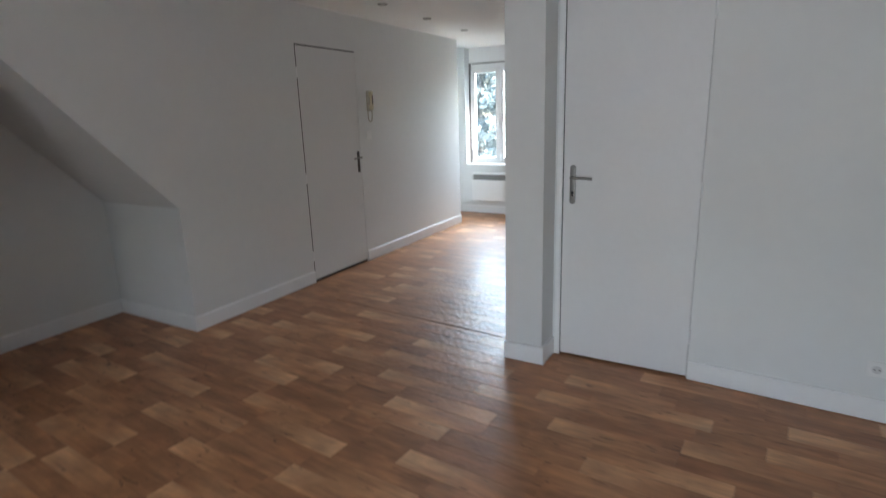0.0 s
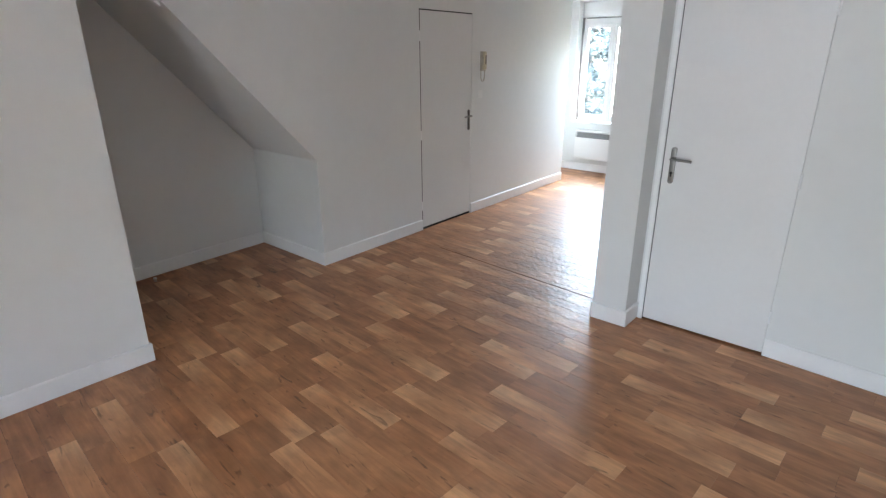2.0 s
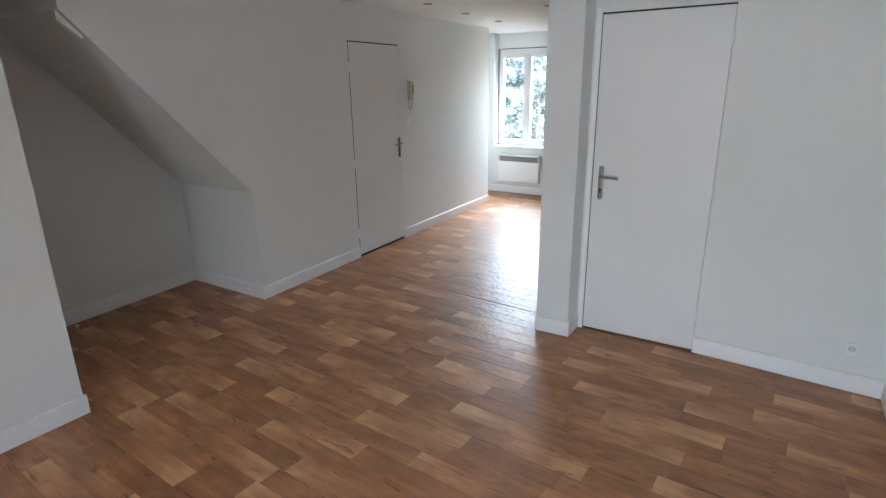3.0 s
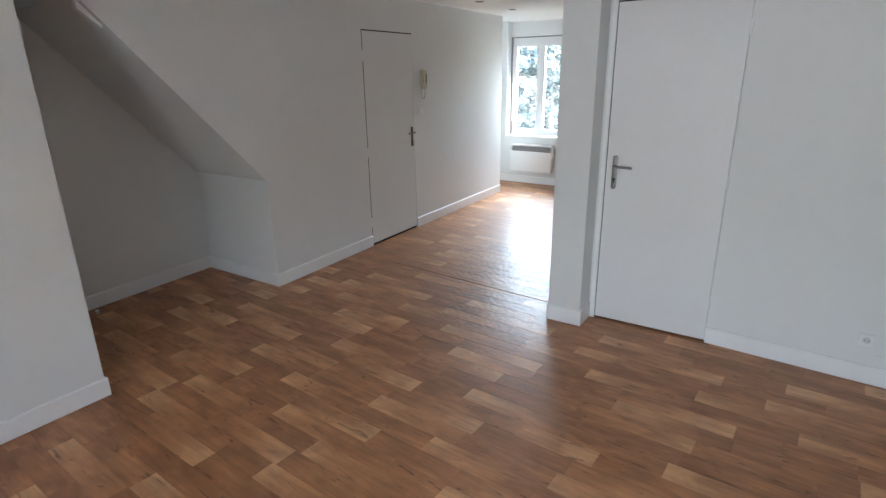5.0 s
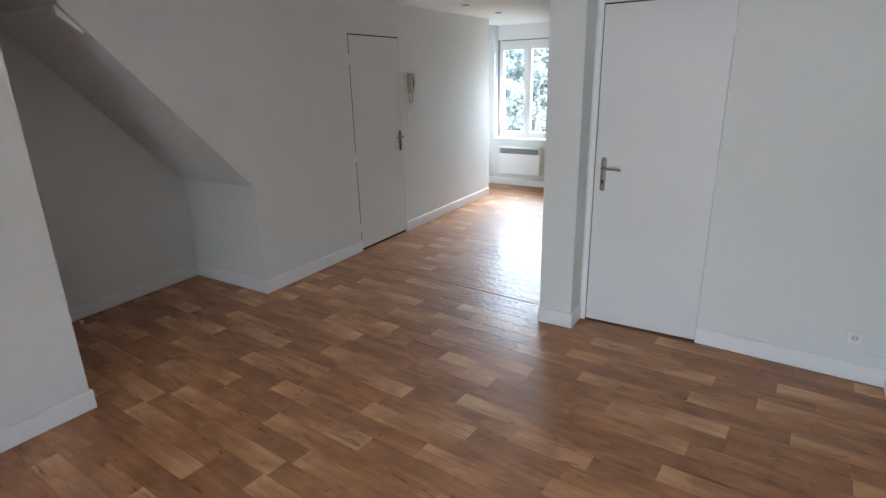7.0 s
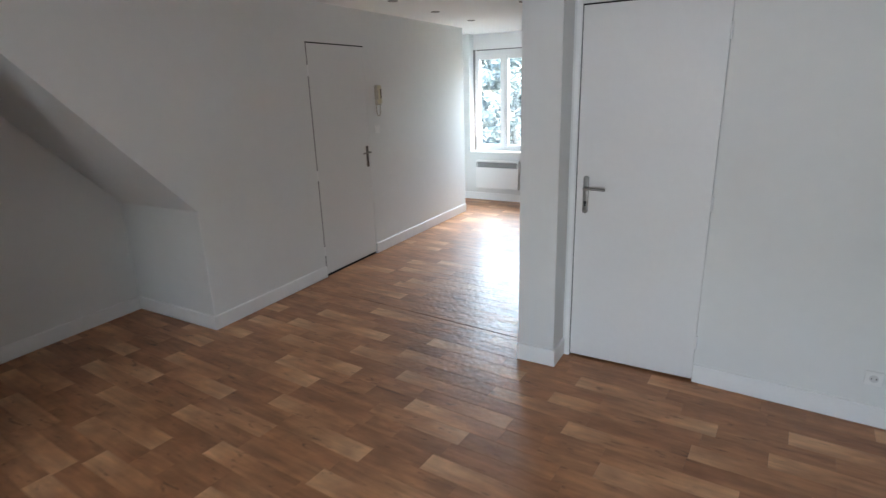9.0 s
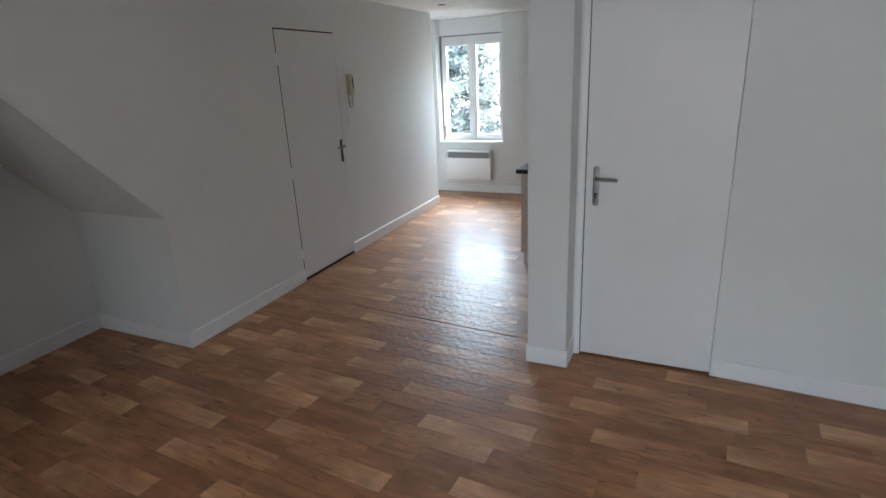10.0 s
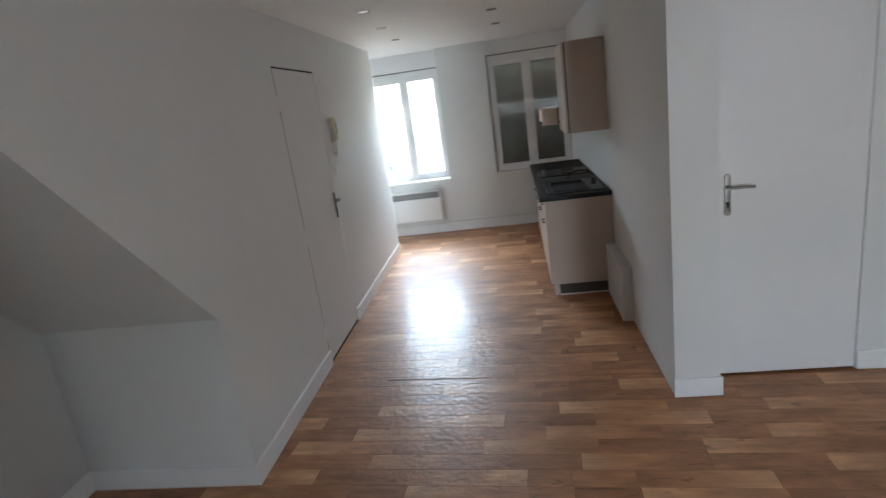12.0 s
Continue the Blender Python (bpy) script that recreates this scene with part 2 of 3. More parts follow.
# ---- the shell ----
H = 2.40                     # ceiling
XL, XN = -3.045, -3.985      # long wall and niche back, at the corner of the niche
YP, YE = 2.67, 6.925         # pier edge of the niche, end of the long wall
XC = -0.89                   # kitchen wall, and pillar edge
YD, YF = 3.458, 3.266        # door wall, pillar front
YDE = 3.395                  # door wall where it meets the side wall
XR, YR, YB = 1.085, -2.2, 7.74
DL = (3.93, 4.744, 2.08)     # entrance door: y from, y to, height
DR = (-0.618, 0.107, 2.085)  # inner door: x from, x to, height
SLANT = 0.0325               # the long wall runs off square
YT, ZT = 1.53, 2.108         # upper end of the stair slope
ZS = 0.897                   # lower end of the stair slope


def lean(y):
    """The long wall's face at y."""
    return XL - SLANT * (y - YP)


bm = bmesh.new()
add_prism(bm, [(YP, 0), (DL[0], 0), (DL[0], H), (YT, H), (YT, ZT), (YP, ZS)], "x", -0.12, 0)
add_box(bm, -0.12, 0, DL[0], DL[1], DL[2], H)
add_box(bm, -0.12, 0, DL[1], YE, 0, H)
for v in bm.verts:
    v.co.x += lean(v.co.y)
wall_west = solid("wall_west", bm, WALL, "structure", "white painted long wall with a flush entrance door", "wall")
solid("wall_niche_return", box(XN - 0.02, XL - 0.12, YP, YP + 0.12, 0, 0.95), WALL, "structure", "low white return wall under the stair slope", "wall")
XNF = XN + 0.1               # the niche's back wall comes forward towards its open end
bm = add_prism(bmesh.new(), [(XN, YP), (XNF, 0.95), (XNF - 0.25, 0.95), (XN - 0.15, YP + 0.12), (XN, YP + 0.12)], "z", 0, H)
solid("wall_niche_back", bm, WALL, "structure", "white back wall of the shallow niche", "wall")
k = (ZT - ZS) / (YT - YP)
bm = add_prism(bmesh.new(), [(YP, ZS), (YP, ZS + 0.13), (YT + 0.1, ZT + 0.03), (YT + 0.1, H), (YT, H), (YT, ZT)], "x", XN, XL - 0.12)
for v in bm.verts:
    if v.co.x > XN + 0.1:
        v.co.x += lean(v.co.y) - XL
solid("stair_soffit", bm, WALL, "structure", "white sloping underside of a staircase above the niche", "soffit")
bm = add_prism(bmesh.new(), [(YT + 0.001, ZT - 0.001), (YT + 0.12, ZT - 0.001 + k * 0.119), (YT + 0.12, ZT - 0.018 + k * 0.119), (YT + 0.001, ZT - 0.05)], "x", XL - 0.045, XL - 0.005)
solid("slope_trim", bm, TRIM, "structure", "short white batten under the stair slope", "trim")
SWX, SWY = -2.59, 1.064      # free corner of the south-west wall
bm = add_prism(bmesh.new(), [(SWX, SWY), (SWX - 0.06, YR), (SWX - 0.25, YR), (SWX - 0.19, SWY - 0.12), (XN, SWY - 0.12), (XN, SWY)], "z", 0, H)
solid("wall_southwest", bm, WALL, "structure", "white painted wall corner beside the niche", "wall")
bm = bmesh.new()
add_box(bm, XC, -0.662, YF, YD + 0.1, 0, H)
add_box(bm, XC, XC + 0.1, YD + 0.1, YB, 0, H)
solid("wall_kitchen", bm, WALL, "structure", "white painted partition ending in a narrow pillar", "wall")
bm = bmesh.new()
add_box(bm, -0.662, DR[0], YD, YD + 0.1, 0, H)
add_box(bm, DR[0], DR[1], YD, YD + 0.1, DR[2], H)
add_prism(bm, [(DR[1], YD), (XR, YDE), (XR, YD + 0.1), (DR[1], YD + 0.1)], "z", 0, H)
solid("wall_door", bm, WALL, "structure", "white painted wall around the inner door", "wall")
solid("wall_east", box(XR, XR + 0.3, YR - 0.3, YB + 0.32, 0, H), WALL, "structure", "plain white side wall", "wall")
RW = (-0.2, 0.7, 0.65, 1.75)   # assumed rear window, never in view: x from, x to, sill, head
bm = bmesh.new()
for x0, x1, z0, z1 in ((-4.3, RW[0], 0, H), (RW[1], XR, 0, H), (RW[0], RW[1], 0, RW[2]), (RW[0], RW[1], RW[3], H)):
    add_box(bm, x0, x1, YR - 0.3, YR, z0, z1)
solid("wall_south", bm, WALL, "structure", "unseen white wall with an assumed window", "wall")
W1 = (-3.51, -2.53, 0.712)   # recess: x from, x to, sill
W2 = (-1.90, XC, 0.713)
bm = bmesh.new()
for x0, x1, z0, z1 in ((-4.3, W1[0], 0, H), (W1[0], W1[1], 0, W1[2]), (W1[1], W2[0], 0, H), (W2[0], W2[1], 0, W2[2]), (W2[1], XR, 0, H)):
    add_box(bm, x0, x1, YB, YB + 0.32, z0, z1)
solid("wall_north", bm, WALL, "structure", "white window wall with two tall recesses", "wall")
solid("wall_outer_west", box(-4.42, -4.3, YR - 0.3, YB + 0.32, 0, H), WALL, "structure", "plain white outer wall", "wall")
solid("wall_alcove", box(-4.3, lean(YE) - 0.12, YE - 0.12, YE, 0, H), WALL, "structure", "white wall behind the end of the long wall", "wall")
bm = box(-4.42, XR + 0.3, YR - 0.3, YB + 0.32, H, H + 0.2)
solid("ceiling", bm, CEIL, "structure", "smooth white ceiling with small recessed spotlights", "ceiling")


# ---- baseboards ----
def baseboard(x0, y0, x1, y1, side):
    """A skirting board along a wall line; side: the unit way into the room."""
    t, h, g = 0.013, 0.112, 0.004
    a, b, n = Vector((x0, y0)), Vector((x1, y1)), Vector(side)
    bm = bmesh.new()
    d = (b - a).normalized()
    prof = [(0, g), (t, g), (t, h - 0.006), (t - 0.005, h), (0, h)]
    ends = []
    for p in (a, b):
        ends.append([bm.verts.new((*(p + n * q[0]), q[1])) for q in prof])
    for i in range(5):
        j = (i + 1) % 5
        bm.faces.new((ends[0][i], ends[0][j], ends[1][j], ends[1][i]))
    bm.faces.new(ends[0])
    bm.faces.new(ends[1])
    bmesh.ops.recalc_face_normals(bm, faces=bm.faces[:])
    return solid("baseboard", bm, TRIM, "structure", "white painted skirting board", "baseboard")


nl = Vector((1, SLANT, 0)).normalized()
baseboard(lean(YP), YP - 0.013, lean(DL[0]), DL[0] - 0.004, (nl.x, nl.y))
baseboard(lean(DL[1]), DL[1] + 0.004, lean(YE), YE, (nl.x, nl.y))
baseboard(XN, YP, XL, YP, (0, -1))
nn = Vector((1.715, 0.1, 0)).normalized()
baseboard(XNF - 0.004, SWY + 0.01, XN, YP - 0.013, (nn.x, nn.y))
baseboard(XNF + 0.01, SWY, SWX, SWY, (0, 1))
nv = Vector((1, -0.0184, 0)).normalized()
baseboard(SWX, SWY + 0.013, SWX - 0.06, YR, (nv.x, nv.y))
baseboard(XC - 0.006, YF, -0.649, YF, (0, -1))
baseboard(-0.662, YF, -0.662, YD, (1, 0))
nd = Vector((YDE - YD, DR[1] - XR, 0)).normalized()
baseboard(DR[1] + 0.004, YD, XR, YDE, (nd.x, nd.y))
baseboard(XR, YR, XR, YDE - 0.013, (-1, 0))
baseboard(-4.3, YB, XC, YB, (0, -1))


# ---- doors ----
def door_handle(door, at, out, along, h, metal, label):
    """Long nickel plate with lever and keyhole; out: away from the door, along: the lever's way."""
    p, o, a, u = Vector(at), Vector(out), Vector(along), Vector((0, 0, 1))
    bm = bmesh.new()
    x = [p - a * 0.0165 - u * h / 2, p + a * 0.0165 + o * 0.009 + u * h / 2]
    add_box(bm, x[0].x, x[1].x, x[0].y, x[1].y, x[0].z + 0.0165, x[1].z - 0.0165, bev=0.0035, seg=2)
    for s in (-1, 1):
        c = p + u * s * (h / 2 - 0.0165)
        add_tube(bm, c, c + o * 0.0085, 0.0162, seg=24)
    plate = part("handle_plate", bm, metal, door, label, smooth=True)
    lv = p + u * 0.042
    bm = tube(lv + o * 0.008, lv + o * 0.05, 0.0095, 0.008, seg=16)
    add_pipe(bm, [lv + o * 0.044, lv + o * 0.05 + a * 0.015, lv + o * 0.05 + a * 0.07, lv + o * 0.047 + a * 0.118 - u * 0.003], 0.0078, 12)
    part("lever", bm, STEEL, plate, "nickel lever handle", smooth=True)
    kh = p - u * 0.045
    bm = tube(kh + o * 0.009, kh + o * 0.012, 0.0085, seg=16)
    add_box(bm, *sorted((kh.x - a.x * 0.004 , kh.x + a.x * 0.004 + o.x * 0.0118)), *sorted((kh.y - a.y * 0.004, kh.y + a.y * 0.004 + o.y * 0.0118)), kh.z - 0.022, kh.z)
    part("keyhole", bm, BLACK, plate, "dark lock cylinder")
    return plate


XD = lean((DL[0] + DL[1]) / 2) + 0.0005
door_1 = thing("door_1", (XD - 0.03, (DL[0] + DL[1]) / 2, 0), "closed flush white entrance door with dark bronze handle plate", "door", kind="structure")
part("door_leaf", box(XD - 0.05, XD - 0.001, DL[0] + 0.010, DL[1] - 0.004, 0.026, DL[2] - 0.011, bev=0.002), DOOR_MATT, door_1)
# black filling behind, beside, above and under the leaf, painting the gaps' shade
bm = bmesh.new()
add_box(bm, XD - 0.115, XD - 0.052, DL[0] + 0.001, DL[1] - 0.001, 0.002, DL[2] - 0.001)
add_box(bm, XD - 0.052, XD - 0.0025, DL[0] + 0.0005, DL[0] + 0.010, 0.002, DL[2] - 0.0005)
add_box(bm, XD - 0.052, XD - 0.0025, DL[0] + 0.010, DL[1] - 0.0005, DL[2] - 0.011, DL[2] - 0.0005)
add_box(bm, XD - 0.052, XD - 0.008, DL[0] + 0.010, DL[1] - 0.001, 0.002, 0.0255)
part("gap_shade", bm, BLACK, door_1, "black filling painted as shade in the gaps round the leaf")
for z in (0.25, 0.955, 1.85):
    part("hinge", tube((XD - 0.003, DL[0] + 0.004, z - 0.045), (XD - 0.003, DL[0] + 0.004, z + 0.045), 0.007, seg=12), TRIM, door_1, "painted hinge", smooth=True)
door_handle(door_1, (XD - 0.001, DL[1] - 0.05, 1.037), (1, 0, 0), (0, -1, 0), 0.21, DARKMETAL, "dark bronze long plate")
door_1.rotation_euler.z = math.atan(SLANT)

door_2 = thing("door_2", ((DR[0] + DR[1]) / 2, YD + 0.03, 0), "closed flush white inner door with nickel handle", "door", kind="structure")
part("door_leaf", box(DR[0] + 0.004, DR[1] - 0.002, YD + 0.002, YD + 0.046, 0.014, DR[2] - 0.009, bev=0.002), DOOR, door_2)
# the same black filling paints the shade round this leaf
bm = box(DR[0] + 0.001, DR[1] - 0.001, YD + 0.048, YD + 0.095, 0.002, DR[2] - 0.001)
add_box(bm, DR[0] + 0.0005, DR[0] + 0.004, YD + 0.0045, YD + 0.048, 0.002, DR[2] - 0.0005)
add_box(bm, DR[0] + 0.004, DR[1] - 0.0005, YD + 0.0045, YD + 0.048, DR[2] - 0.009, DR[2] - 0.0005)
part("gap_shade", bm, BLACK, door_2, "black filling painted as shade in the gaps round the leaf")
bm = bmesh.new()
add_box(bm, -0.649, DR[0], YD - 0.006, YD, 0, DR[2] + 0.03, bev=0.0015)
part("door_casing", bm, TRIM, door_2, "narrow white door casing")
for z in (0.25, 1.05, 1.9):
    part("hinge", tube((DR[1] + 0.002, YD - 0.004, z - 0.04), (DR[1] + 0.002, YD - 0.004, z + 0.04), 0.0065, seg=12), TRIM, door_2, "painted hinge", smooth=True)
door_handle(door_2, (DR[0] + 0.06, YD + 0.002, 1.053), (0, -1, 0), (1, 0, 0), 0.222, STEEL, "brushed nickel long plate")


# ---- windows ----
TOP = 0.05   # the head of the frame is deeper than its jambs


def casement_window(name, x0, x1, z0, z1, y, label):
    """Two-leaf white pvc window: fixed frame, two sashes with beads, panes, sill, shutter box above."""
    w = thing(name, ((x0 + x1) / 2, y, z0), label, "window", kind="structure")
    f, d = 0.045, 0.06
    zs = z1 - TOP

    def ring(a, b, lo, hi, t, y0, y1, bev=0.003, head=0.0):
        bm = bmesh.new()
        add_box(bm, a, a + t, y0, y1, lo, hi, bev=bev)
        add_box(bm, b - t, b, y0, y1, lo, hi, bev=bev)
        add_box(bm, a + t, b - t, y0, y1, lo, lo + t, bev=bev)
        add_box(bm, a + t, b - t, y0, y1, hi - t - head, hi, bev=bev)
        return bm
    part("window_frame", ring(x0, x1, z0, z1, f, y, y + d, head=TOP), PVC, w)
    mid = (x0 + x1) / 2
    for a, b in ((x0 + f - 0.012, mid - 0.001), (mid + 0.001, x1 - f + 0.012)):
        sash = part("sash", ring(a, b, z0 + f - 0.012, zs - f + 0.012, 0.058, y - 0.014, y + 0.04), PVC, w)
        pane = part("pane", box(a + 0.05, b - 0.05, y + 0.014, y + 0.022, z0 + f + 0.04, zs - f - 0.04), GLASS, sash)
        pane.visible_shadow = False
    part("astragal", box(mid - 0.022, mid + 0.022, y - 0.022, y - 0.012, z0 + f, zs - f, bev=0.003), PVC, w)
    bm = box(mid - 0.011, mid + 0.011, y - 0.034, y - 0.022, (z0 + z1) / 2 - 0.12, (z0 + z1) / 2 - 0.04, bev=0.003)
    add_box(bm, mid - 0.008, mid + 0.008, y - 0.052, y - 0.034, (z0 + z1) / 2 - 0.09, (z0 + z1) / 2 - 0.07)
    add_box(bm, mid - 0.008, mid + 0.008, y - 0.062, y - 0.048, (z0 + z1) / 2 - 0.2, (z0 + z1) / 2 - 0.07, bev=0.004)
    part("window_handle", bm, PLASTIC, w)
    # grey strip in front of the left jamb and the head
    bm = box(x0 + 0.0005, x0 + 0.02, y - 0.03, y - 0.001, z0 + 0.002, z1 + 0.001)
    add_box(bm, x0 + 0.02, x1 - 0.0005, y - 0.016, y - 0.001, z1 - 0.014, z1 + 0.001)
    part("edge_strip", bm, GREY, w, "grey strip along the frame's left edge and head")
    part("window_sill", box(x0 + 0.001, x1 - 0.001, YB - 0.012, y + 0.002, z0 - 0.02, z0, bev=0.003), TRIM, w)
    return w


ZW = 2.185
WY = YB + 0.16
window_1 = casement_window("window_1", W1[0] + 0.002, W1[1] - 0.002, W1[2] + 0.022, ZW, WY, "white double casement window looking onto trees")
window_2 = casement_window("window_2", W2[0] + 0.002, W2[1] - 0.004, W2[2] + 0.022, ZW + 0.04, WY - 0.07, "white double casement window with its shutter down")
for nm, (a, b, _), zt, yy in (("shutter_box", W1, ZW, WY), ("shutter_box", W2, ZW + 0.04, WY - 0.07)):
    solid(nm, box(a + 0.002, b - 0.002, yy - 0.02, YB + 0.3, zt + 0.002, H - 0.002, bev=0.004), PVC, "structure", "white roller shutter box over the window", "shutter box")
for (a, b, z0), zt, yy in ((W1, ZW, WY),):
    solid("window_sill_outside", box(a, b, yy + 0.062, YB + 0.36, z0 - 0.03, z0 + 0.012, bev=0.004), PVC, "structure", "pale outer window ledge", "sill")
ck = thing("shutter_crank", (W1[0] + 0.06, WY - 0.06, 0.8), "thin white crank rod hanging from the shutter box", "crank rod")
part("rod", add_pipe(bmesh.new(), [(W1[0] + 0.055, WY - 0.03, ZW + 0.03), (W1[0] + 0.05, WY - 0.055, 1.9), (W1[0] + 0.05, WY - 0.055, 0.95)], 0.006, 8), PLASTIC, ck, smooth=True)
part("grip", tube((W1[0] + 0.05, WY - 0.055, 0.78), (W1[0] + 0.05, WY - 0.055, 0.95), 0.011, seg=12), GREY, ck, smooth=True)
# rolled-down shutter with rows of small light slots
shutter = thing("roller_shutter", ((W2[0] + W2[1]) / 2, WY + 0.08, W2[2]), "pale grey roller shutter let down outside the window", "roller shutter")
z = W2[2] - 0.01
while z < ZW + 0.05:
    bm = box(W2[0] + 0.03, W2[1] - 0.03, WY + 0.074, WY + 0.082, z, z + (0.0496 if z > 1.38 else 0.0515), bev=0.001)
    n = 16
    step = (W2[1] - W2[0] - 0.06) / n
    for i in range(n):
        add_box(bm, W2[0] + 0.03 + i * step, W2[0] + 0.03 + (i + 0.78) * step, WY + 0.076, WY + 0.080, z + 0.036, z + 0.0525)
    part("slat", bm, SLAT, shutter)
    z += 0.052
for a in (W2[0] + 0.005, W2[1] - 0.045):
    part("guide_rail", box(a, a + 0.04, WY + 0.06, WY + 0.1, W2[2] + 0.02, ZW + 0.04), PVC, shutter)
# unseen window frame, added to go with the rear fill lamp
rw = thing("window_3", ((RW[0] + RW[1]) / 2, YR - 0.15, RW[2]), "unseen white framed window, assumed in the rear wall", "window", kind="structure")
bm = bmesh.new()
for a in (RW[0], (RW[0] + RW[1]) / 2 - 0.025, RW[1] - 0.05):
    add_box(bm, a, a + 0.05, YR - 0.18, YR - 0.12, RW[2], RW[3])
for z in (RW[2], RW[3] - 0.05):
    for a in (RW[0] + 0.05, (RW[0] + RW[1]) / 2 + 0.025):
        add_box(bm, a, a + (RW[1] - RW[0]) / 2 - 0.075, YR - 0.175, YR - 0.125, z, z + 0.05)
part("window_frame", bm, PVC, rw)


# ---- radiator ----
def radiator(x0, x1, z0, z1):
    y1, y0 = YB - 0.016, YB - 0.095
    r = thing("electric_radiator", ((x0 + x1) / 2, YB, z0), "white electric convector on the wall under the window", "radiator")
    part("body", box(x0 + 0.004, x1 - 0.004, y0 + 0.012, y1, z0, z1, bev=0.006, seg=2), PLASTIC, r)
    part("front_panel", box(x0, x1, y0, y0 + 0.012, z0 + 0.006, z1 - 0.105, bev=0.005, seg=2), PLASTIC, r)
    part("top_rail", box(x0, x1, y0, y0 + 0.012, z1 - 0.022, z1, bev=0.004), PLASTIC, r)
    part("grille_back", box(x0 + 0.03, x1 - 0.03, y0 + 0.009, y0 + 0.0115, z1 - 0.103, z1 - 0.024), GREY, r, "dark air outlet")
    for i in range(5):
        z = z1 - 0.096 + i * 0.015
        part("fin", box(x0 + 0.006, x1 - 0.006, y0 + 0.002, y0 + 0.0095, z, z + 0.005), GREY, r)
    part("control_box", box(x1 - 0.004, x1 + 0.014, y0 + 0.02, y1, z1 - 0.19, z1 - 0.03, bev=0.003), PLASTIC, r)
    for x in (x0 + 0.12, x1 - 0.12):
        part("bracket", box(x - 0.015, x + 0.015, y1, YB - 0.001, z0 + 0.03, z1 - 0.03), GREY, r)


radiator(-3.375, -2.69, 0.19, 0.613)
tr = thing("cable_trunking", (-1.9, YB, 0.15), "thin white cable duct along the window wall", "cable duct")
part("duct", box(-2.55, -1.5, YB - 0.012, YB - 0.0005, 0.15, 0.165, bev=0.002), PLASTIC, tr)


# ---- small fixtures ----
def spotlight(x, y):
    s = thing("ceiling_spotlight", (x, y, H), "small round recessed ceiling spotlight with nickel ring", "ceiling light", "ceiling spotlights")
    bm = bmesh.new()
    vs = []
    for r, z in ((0.031, H - 0.001), (0.031, H - 0.004), (0.042, H - 0.0065), (0.044, H - 0.001)):
        vs.append([bm.verts.new((x + r * math.cos(i * math.tau / 32), y + r * math.sin(i * math.tau / 32), z)) for i in range(32)])
    for p, q in zip(vs, vs[1:]):
        for i in range(32):
            bm.faces.new((p[i], p[(i + 1) % 32], q[(i + 1) % 32], q[i]))
    part("ring", bm, STEEL, s, smooth=True)
    part("lens", tube((x, y, H - 0.003), (x, y, H - 0.0005), 0.031, seg=32), LENS, s)
    return s


spot = spotlight(-2.57, 4.5)
for x, y in ((-2.65, 5.35), (-2.72, 6.27), (-1.71, 5.33), (-1.70, 6.25)):
    copy_thing(spot, pose(x, y, H))

YI = 4.92                    # intercom
XI = lean(YI)
ic = thing("door_intercom", (XI, 4.920, 1.615), "aged ivory intercom handset hanging on the wall", "intercom")
# base greyed to paint the shadow beside the handset
part("base", box(XI + 0.0005, XI + 0.03, 4.885, 4.960, 1.525, 1.720, bev=0.006, seg=2), CORD_SHADE, ic, smooth=True)
bm = box(XI + 0.036, XI + 0.058, 4.895, 4.935, 1.540, 1.715, bev=0.009, seg=3)
add_box(bm, XI + 0.028, XI + 0.052, 4.892, 4.938, 1.665, 1.717, bev=0.008, seg=2)
add_box(bm, XI + 0.028, XI + 0.052, 4.892, 4.938, 1.537, 1.585, bev=0.008, seg=2)
part("handset", bm, IVORY, ic, smooth=True)
part("slot", box(XI + 0.0575, XI + 0.0595, 4.905, 4.924, 1.592, 1.682, bev=0.0004), PLINTH, ic, "dark brown inset on the handset")
cord = [(XI + 0.016, 4.919 - 0.034 * math.cos(i / 24 * math.pi), 1.535 - 0.115 * math.sin(i / 24 * math.pi) ** 0.45) for i in range(25)]
part("cord", add_pipe(bmesh.new(), cord, 0.0055, 8), CORD_SHADE, ic, "looped cord", smooth=True)

sw = thing("light_switch", (XI, 4.895, 1.290), "white square rocker light switch on the wall", "light switch")
part("plate", box(XI + 0.0005, XI + 0.009, 4.855, 4.935, 1.250, 1.330, bev=0.003), PLASTIC, sw)
part("rocker", box(XI + 0.009, XI + 0.013, 4.870, 4.920, 1.265, 1.315, bev=0.002), PLASTIC, sw)
for ob in (ic, sw):
    ob.rotation_euler.z = math.atan(SLANT)

YS = YD + (YDE - YD) * (0.905 - DR[1]) / (XR - DR[1])
so = thing("wall_socket", (0.905, YS, 0.258), "white square wall socket above the skirting board", "socket")
part("plate", box(0.868, 0.942, YS - 0.01, YS - 0.0005, 0.221, 0.295, bev=0.003), PLASTIC, so)
part("insert", tube((0.905, YS - 0.0115, 0.258), (0.905, YS - 0.0095, 0.258), 0.019, seg=24), INSERT, so, "round socket recess")
for dx in (-0.0095, 0.0095):
    part("pin_hole", tube((0.905 + dx, YS - 0.0125, 0.258), (0.905 + dx, YS - 0.011, 0.258), 0.003, seg=10), BLACK, so)
cd = thing("cable_duct", (1.0, YS, 0.175), "thin white cable running from the socket to the corner", "cable")
part("duct", box(0.955, XR + 0.01, YS - 0.012, YS - 0.004, 0.172, 0.180, bev=0.002), PLASTIC, cd)
for ob in (so, cd):
    ob.rotation_euler.z = math.atan2(YDE - YD, XR - DR[1])


